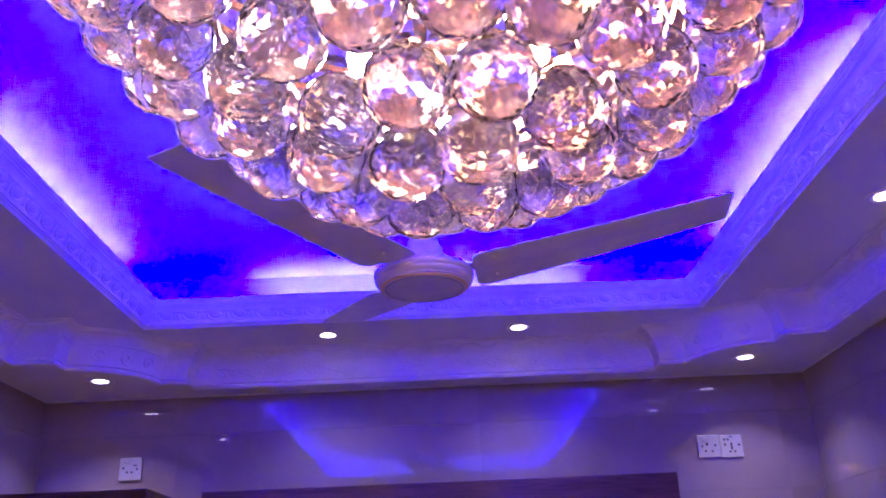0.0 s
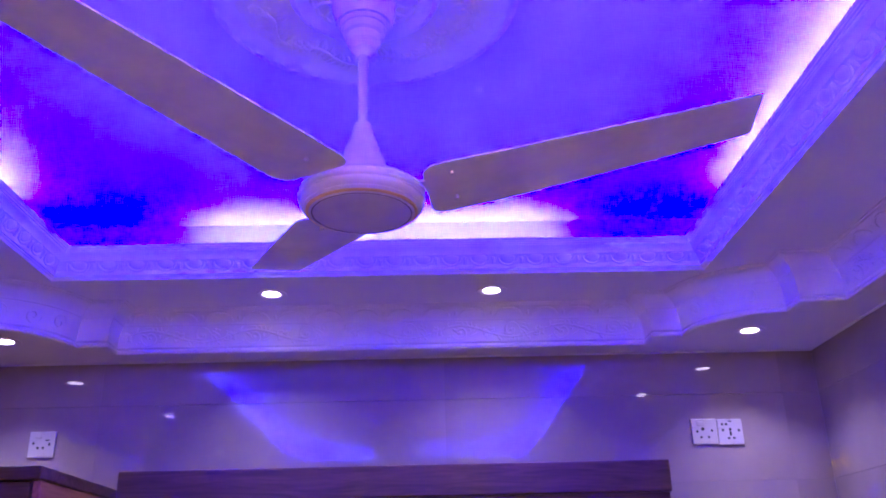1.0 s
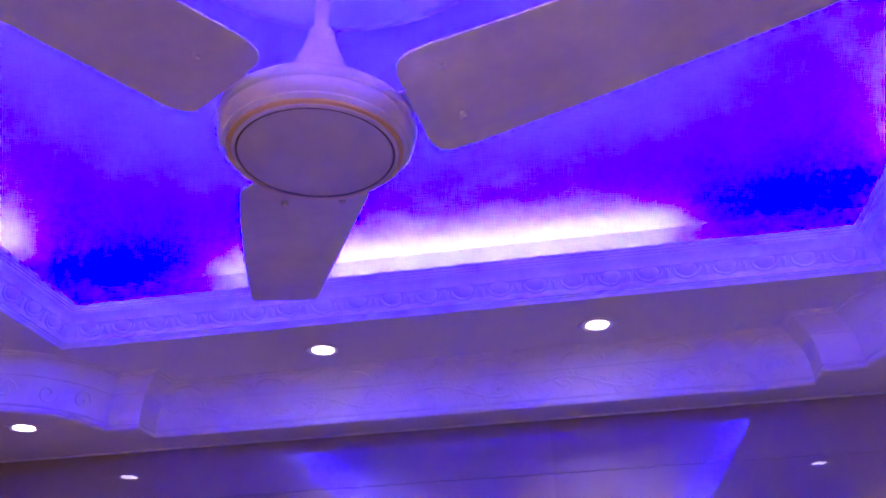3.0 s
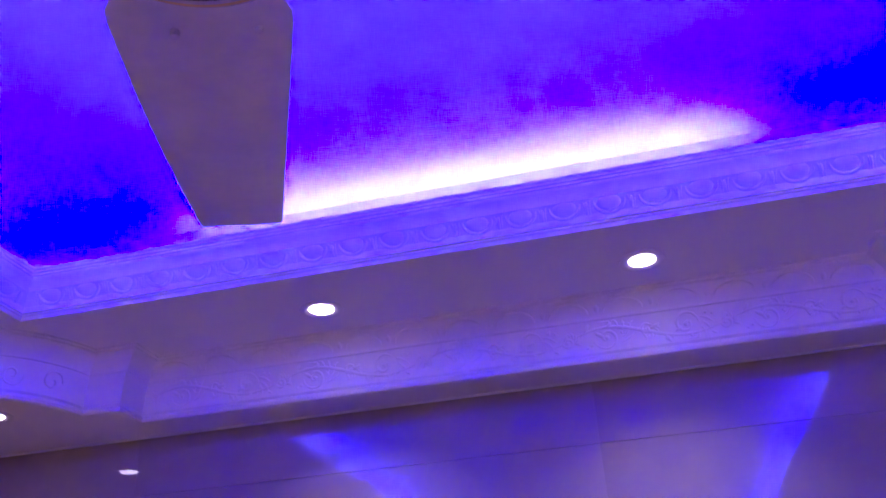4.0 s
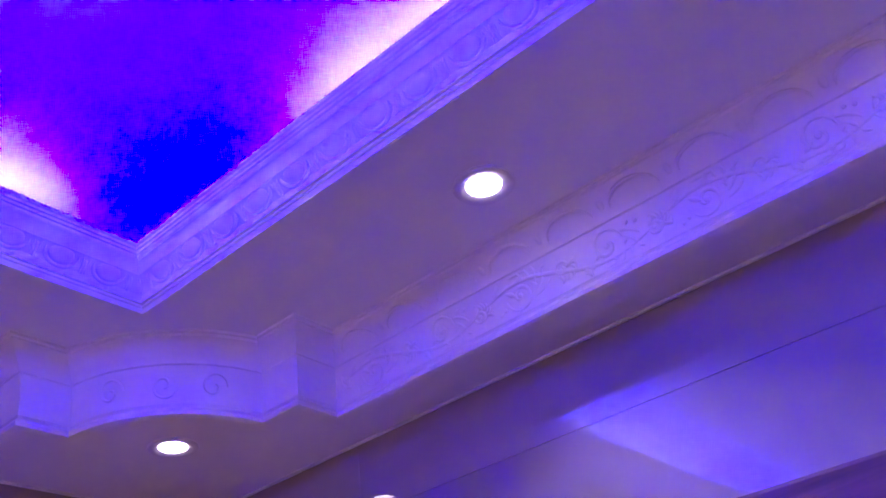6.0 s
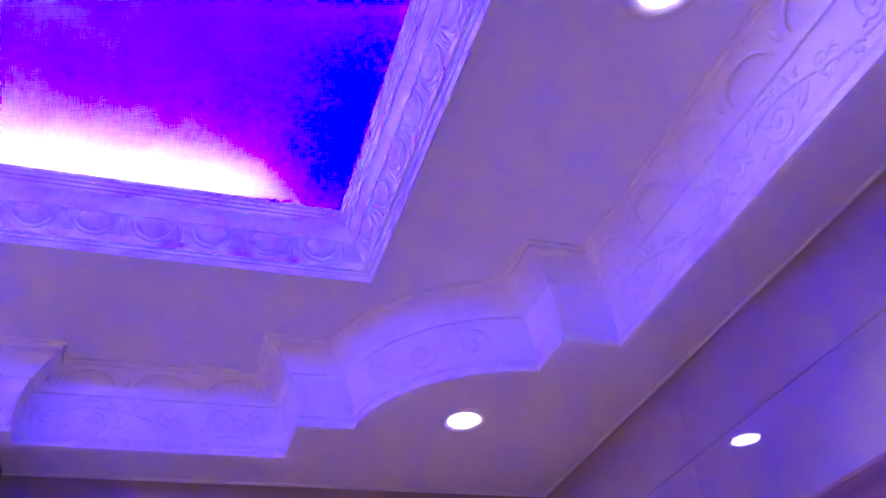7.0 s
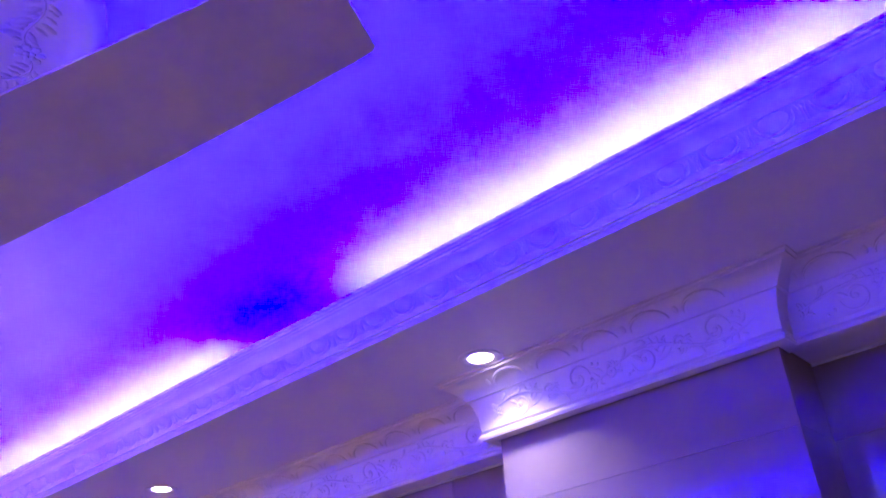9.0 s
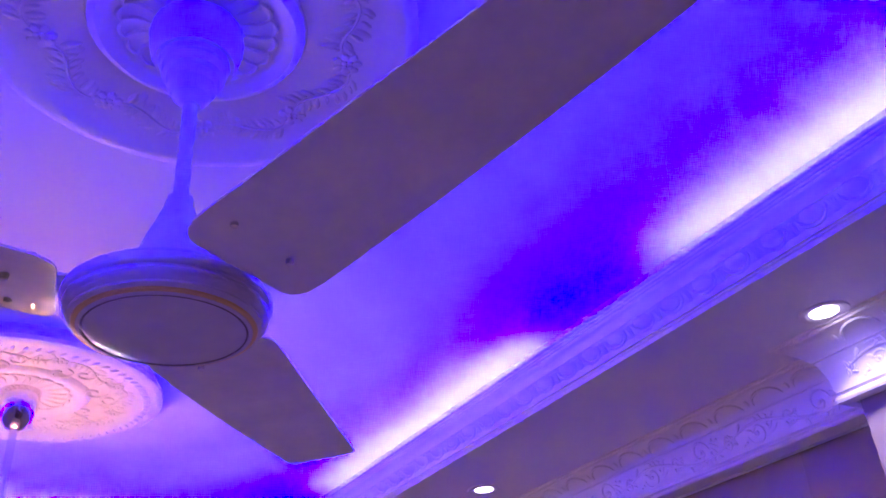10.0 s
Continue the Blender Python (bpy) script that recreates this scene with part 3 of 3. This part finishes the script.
# ---- LED strips on the ledge ----
def strip_lamp(name, parent, length, colour, power, at, normal, along, spread):
    """An area lamp as long as its strip, lying on the diodes and facing along normal."""
    la = bpy.data.lights.new(name, "AREA")
    la.shape, la.size, la.size_y, la.spread = "RECTANGLE", length, 0.010, radians(spread)
    la.energy, la.color = power * length, colour
    z = -normal.normalized()
    x = along.normalized()
    m = Matrix((x, z.cross(x), z)).transposed().to_4x4()
    m.translation = at
    ob = new(name, la)
    ob.parent = parent
    ob.matrix_basis = m


def led_strip(centre, turn, length, pale):
    """The strip on one ledge: a run of blue diodes tilted towards the room, and behind it added pale lamps facing up,
    which imitate overexposed blue.
    Own axes: x along the strip, y towards the room."""
    s = thing("led_strip", "blue-violet LED strip lying on the hidden ledge", "light strip", "LED strips of the recess", at=(centre[0], centre[1], 0))
    s.rotation_euler = (0, 0, radians(turn))
    h = length / 2
    x, up = Vector((1, 0, 0)), Vector((0, 0, 1))
    part("tape", boxes((-h, h, -0.006, 0.006, 2.552, 2.583)), M_PLASTIC, s)
    part("diode_line", boxes((-h, h, -0.004, 0.004, 2.5832, 2.5842)), M_LED, s, "glowing blue diodes")
    strip_lamp("blue_diodes", s, length, LED_COLOUR, LED_POWER, (0, 0.002, 2.588), Vector((0, math.sin(LED_TILT), math.cos(LED_TILT))), x, 180)
    # added pale lamps with holders: the real strip is blue only
    for x0, x1 in pale:
        part("tube_holder", boxes((x0, x1, -0.051, -0.039, 2.552, 2.584)), M_PLASTIC, s)
        part("pale_tube", boxes((x0, x1, -0.049, -0.041, 2.5842, 2.5852)), M_BLOWOUT, s, "added pale glowing line imitating the overexposed blue")
        # unseen lip added to cut off the pale light towards the room
        part("channel_lip", boxes((x0, x1, -0.034, -0.032, 2.552, 2.590)), M_PLASTIC, s)
        strip_lamp("pale_light", s, x1 - x0, BLOWOUT_COLOUR, BLOWOUT_POWER, ((x0 + x1) / 2, -0.045, 2.588), up, x, BLOWOUT_SPREAD)
    return s


LED_TILT, BLOWOUT_SPREAD = radians(66), 134
LONG, SHORT, MID = FY1 - FY0, FX1 - FX0, (FY0 + FY1) / 2
led_strip((FX0 - 0.006, MID), -90, LONG, [(MID - 3.10, MID - 1.93), (MID - 1.42, MID - 0.10)])
led_strip((FX1 + 0.006, MID), 90, LONG, [(1.93 - MID, 3.10 - MID), (0.10 - MID, 1.42 - MID)])
led_strip(((FX0 + FX1) / 2, FY1 + 0.006), 180, SHORT, [(-0.565, 0.595)])
led_strip(((FX0 + FX1) / 2, FY0 - 0.006), 0, SHORT, [(-0.595, 0.565)])

# ---- downlights ----
def downlight():
    d = thing("downlight", "small round white recessed downlight, lit", "downlight", "recessed downlights of the ceiling")
    part("trim_ring", lathe([(0.050, 0.004), (0.050, -0.001), (0.0485, -0.003), (0.043, -0.0035), (0.0385, -0.003), (0.0330, -0.0016), (0.0300, 0.0000), (0.0285, 0.004)], 40), M_TRIM, d, "pale metal trim", smooth=True)
    part("lens", lathe([(0.0290, 0.0020), (0.0282, -0.0006), (0.020, -0.0014), (0.0, -0.0020)], 40), M_SPOT, d, "glowing white lens", smooth=True)
    beam = bpy.data.lights.new("beam", "AREA")
    beam.shape, beam.size, beam.spread = "DISK", 0.066, radians(109)
    beam.energy, beam.color = BEAM_POWER, SPOT_COLOUR
    lamp = new("beam", beam)
    lamp.parent = d
    lamp.location = (0, 0, -0.0045)
    return d


spot = downlight()
spot.matrix_basis = Matrix.Translation((-0.43, 3.46, Z_MID))
for x, y, z in ((0.29, 3.46, Z_MID), (-1.316, 2.113, Z_MID), (-1.313, 0.846, Z_MID), (1.185, 2.400, Z_MID), (1.163, 0.846, Z_MID), (-0.43, -0.52, Z_MID), (0.29, -0.52, Z_MID),
                (-1.284, 3.493, Z_LOW), (1.150, 3.529, Z_LOW), (-1.29, -0.55, Z_LOW), (1.14, -0.59, Z_LOW)):
    copy_thing(spot, Matrix.Translation((x, y, z)))

# ---- wall plates ----
def plate_base(name, label, x, z, w=0.088, h=0.088):
    s = thing(name, label, "socket", at=(x, YN, z))
    part("plate", boxes((-w / 2, w / 2, -0.010, 0.0005, -h / 2, h / 2), bevel=0.003), M_PLASTIC, s)
    return s


def pinhole(s, x, z, w, h):
    part("hole", boxes((x - w / 2, x + w / 2, -0.0106, -0.006, z - h / 2, z + h / 2)), M_HOLE, s, "dark pin hole")


def round_hole(s, x, z, r):
    bm = lathe([(0.0, 0.0104), (r, 0.0104), (r, 0.006)], 14)
    bmesh.ops.rotate(bm, matrix=Matrix.Rotation(radians(90), 3, "X"), verts=bm.verts)
    o = part("hole", bm, M_HOLE, s, "dark round hole")
    o.location = (x, -0.0002, z)


def rocker(s, x, z, w, h):
    part("switch", boxes((x - w / 2, x + w / 2, -0.0135, -0.009, z - h / 2, z + h / 2), bevel=0.002), M_PLASTIC, s, "white rocker switch")


a = plate_base("wall_socket", "white round-pin wall socket plate with switch on tiled wall", 1.036, 2.079)
rocker(a, -0.012, 0.026, 0.026, 0.016)
round_hole(a, -0.006, 0.008, 0.006)
for x, z in ((-0.026, 0.0), (0.026, 0.002), (-0.014, -0.020), (0.012, -0.020)):
    round_hole(a, x, z, 0.0042)
b = plate_base("wall_socket", "white universal wall socket plate beside another plate", 1.126, 2.076)
for x, z in ((-0.026, 0.026), (-0.026, 0.006), (-0.012, 0.026)):
    pinhole(b, x, z, 0.008, 0.008)
pinhole(b, 0.002, 0.036, 0.012, 0.004)
round_hole(b, 0.0, 0.008, 0.005)
pinhole(b, 0.0, -0.006, 0.007, 0.016)
round_hole(b, 0.030, 0.004, 0.005)
for x in (-0.008, 0.010):
    pinhole(b, x, -0.022, 0.009, 0.007)
c = plate_base("wall_socket", "single white wall socket plate with switch on tiled wall", -1.245, 2.084)
rocker(c, -0.012, 0.028, 0.026, 0.014)
for x, z in ((-0.028, 0.004), (-0.012, -0.012), (0.006, -0.012)):
    round_hole(c, x, z, 0.0042)
pinhole(c, 0.018, 0.014, 0.014, 0.004)
pinhole(c, 0.026, 0.0, 0.006, 0.010)

# ---- furniture below ----
def cabinet():
    s = thing("wooden_headboard", "dark brown wood-grain headboard standing against tiled wall", "headboard", at=(0, 0, 0))
    part("panel", boxes((-0.895, 0.835, 3.58, 3.64, 0.05, 1.945), bevel=0.004), M_WOOD, s)
    part("top_rail", boxes((-0.90, 0.84, 3.566, 3.65, 1.86, 1.959), bevel=0.006), M_WOOD, s)
    for x in (-0.86, 0.80):
        part("leg", boxes((x - 0.03, x + 0.03, 3.59, 3.63, 0.0, 0.07), bevel=0.004), M_WOOD, s)
    return s


def wardrobe():
    s = thing("wardrobe", "brown wooden wardrobe with orange-brown side in the corner", "wardrobe", at=(0, 0, 0))
    part("body", boxes((-1.59, -0.975, 3.16, 3.78, 0.04, 1.895), bevel=0.003), M_WOOD, s)
    part("side_panel", boxes((-0.977, -0.957, 3.15, 3.782, 0.0, 1.918), bevel=0.003), M_WOOD_LIGHT, s, "orange-brown side panel")
    part("top_board", boxes((-1.595, -0.952, 3.128, 3.785, 1.885, 1.922), bevel=0.006), M_WOOD, s)
    for x0, x1, hx in ((-1.585, -1.284, -1.31), (-1.278, -0.980, -1.25)):
        d = part("door", boxes((x0, x1, 3.138, 3.160, 0.06, 1.882), bevel=0.004), M_WOOD, s)
        part("handle", boxes((hx - 0.008, hx + 0.008, 3.112, 3.138, 0.95, 1.10), bevel=0.004), M_CHROME, d, "metal handle")
    return s


cabinet()
wardrobe()

# ---- wall tiles, piece by piece ----
TILE_W, TILE_H, GAP = 1.20, 0.30, 0.0006
JOINT = 2.211
TILES = {}


def tile_mesh(w, h):
    key = (round(w, 3), round(h, 3))
    if key not in TILES:
        c, d = 0.0005, 0.0085
        x, z = w / 2 - GAP / 10, h / 2 - GAP / 2
        vs = [(-x, d, -z), (x, d, -z), (x, d, z), (-x, d, z), (-x, c, -z), (x, c, -z), (x, c, z), (-x, c, z), (-x + c, 0, -z + c), (x - c, 0, -z + c), (x - c, 0, z - c), (-x + c, 0, z - c)]
        fs = [(8, 9, 10, 11)] + [(k, (k + 1) % 4, 4 + (k + 1) % 4, 4 + k) for k in range(4)] + [(4 + k, 4 + (k + 1) % 4, 8 + (k + 1) % 4, 8 + k) for k in range(4)]
        me = bpy.data.meshes.new("tile")
        me.from_pydata(vs, [], fs)
        me.materials.append(M_TILE)
        TILES[key] = me
    return TILES[key]


def clad(parent, origin, angle, length, start=0.0):
    """Tiles on a wall; origin is its lower left end seen from the room."""
    rnd = random.Random(len(TILES) + int(length * 100))
    m = Matrix.Translation(origin) @ Matrix.Rotation(radians(angle), 4, "Z")
    zs = [0.0] + [JOINT - TILE_H * k for k in range(7, -1, -1)] + [Z_LOW + 0.012]
    xs = [0.0]
    x = start if start > 0.02 else TILE_W
    while x < length - 0.02:
        xs.append(x)
        x += TILE_W
    xs.append(length)
    for z0, z1 in zip(zs, zs[1:]):
        tip = rnd.uniform(-0.10, 0.10)
        for x0, x1 in zip(xs, xs[1:]):
            o = new("tile", tile_mesh(x1 - x0, z1 - z0))
            o.parent = parent
            tilt = Matrix.Rotation(radians(tip), 4, "X") @ Matrix.Rotation(radians(rnd.uniform(-0.012, 0.012)), 4, "Z")
            o.matrix_basis = m @ Matrix.Translation(((x0 + x1) / 2, 0, (z0 + z1) / 2)) @ tilt


clad(WALL["wall_north"], (XW, YN, 0), 0, XE - XW, 0.55)
clad(WALL["wall_east"], (XE, YN, 0), -90, YN - YS, 0.45)
clad(WALL["wall_south"], (XE, YS, 0), 180, XE - XW, 0.3)
clad(WALL["wall_west"], (XW, YS, 0), 90, YN - YS, 0.2)
clad(WALL["wall_pier"], (-1.4525, 2.040, 0), 90, 0.663, 0.0)
clad(WALL["wall_pier"], (-1.462, 2.703, 0), 180, 0.150, 0.0)
clad(WALL["wall_pier"], (XW + 0.002, 2.040, 0), 0, 0.150, 0.0)
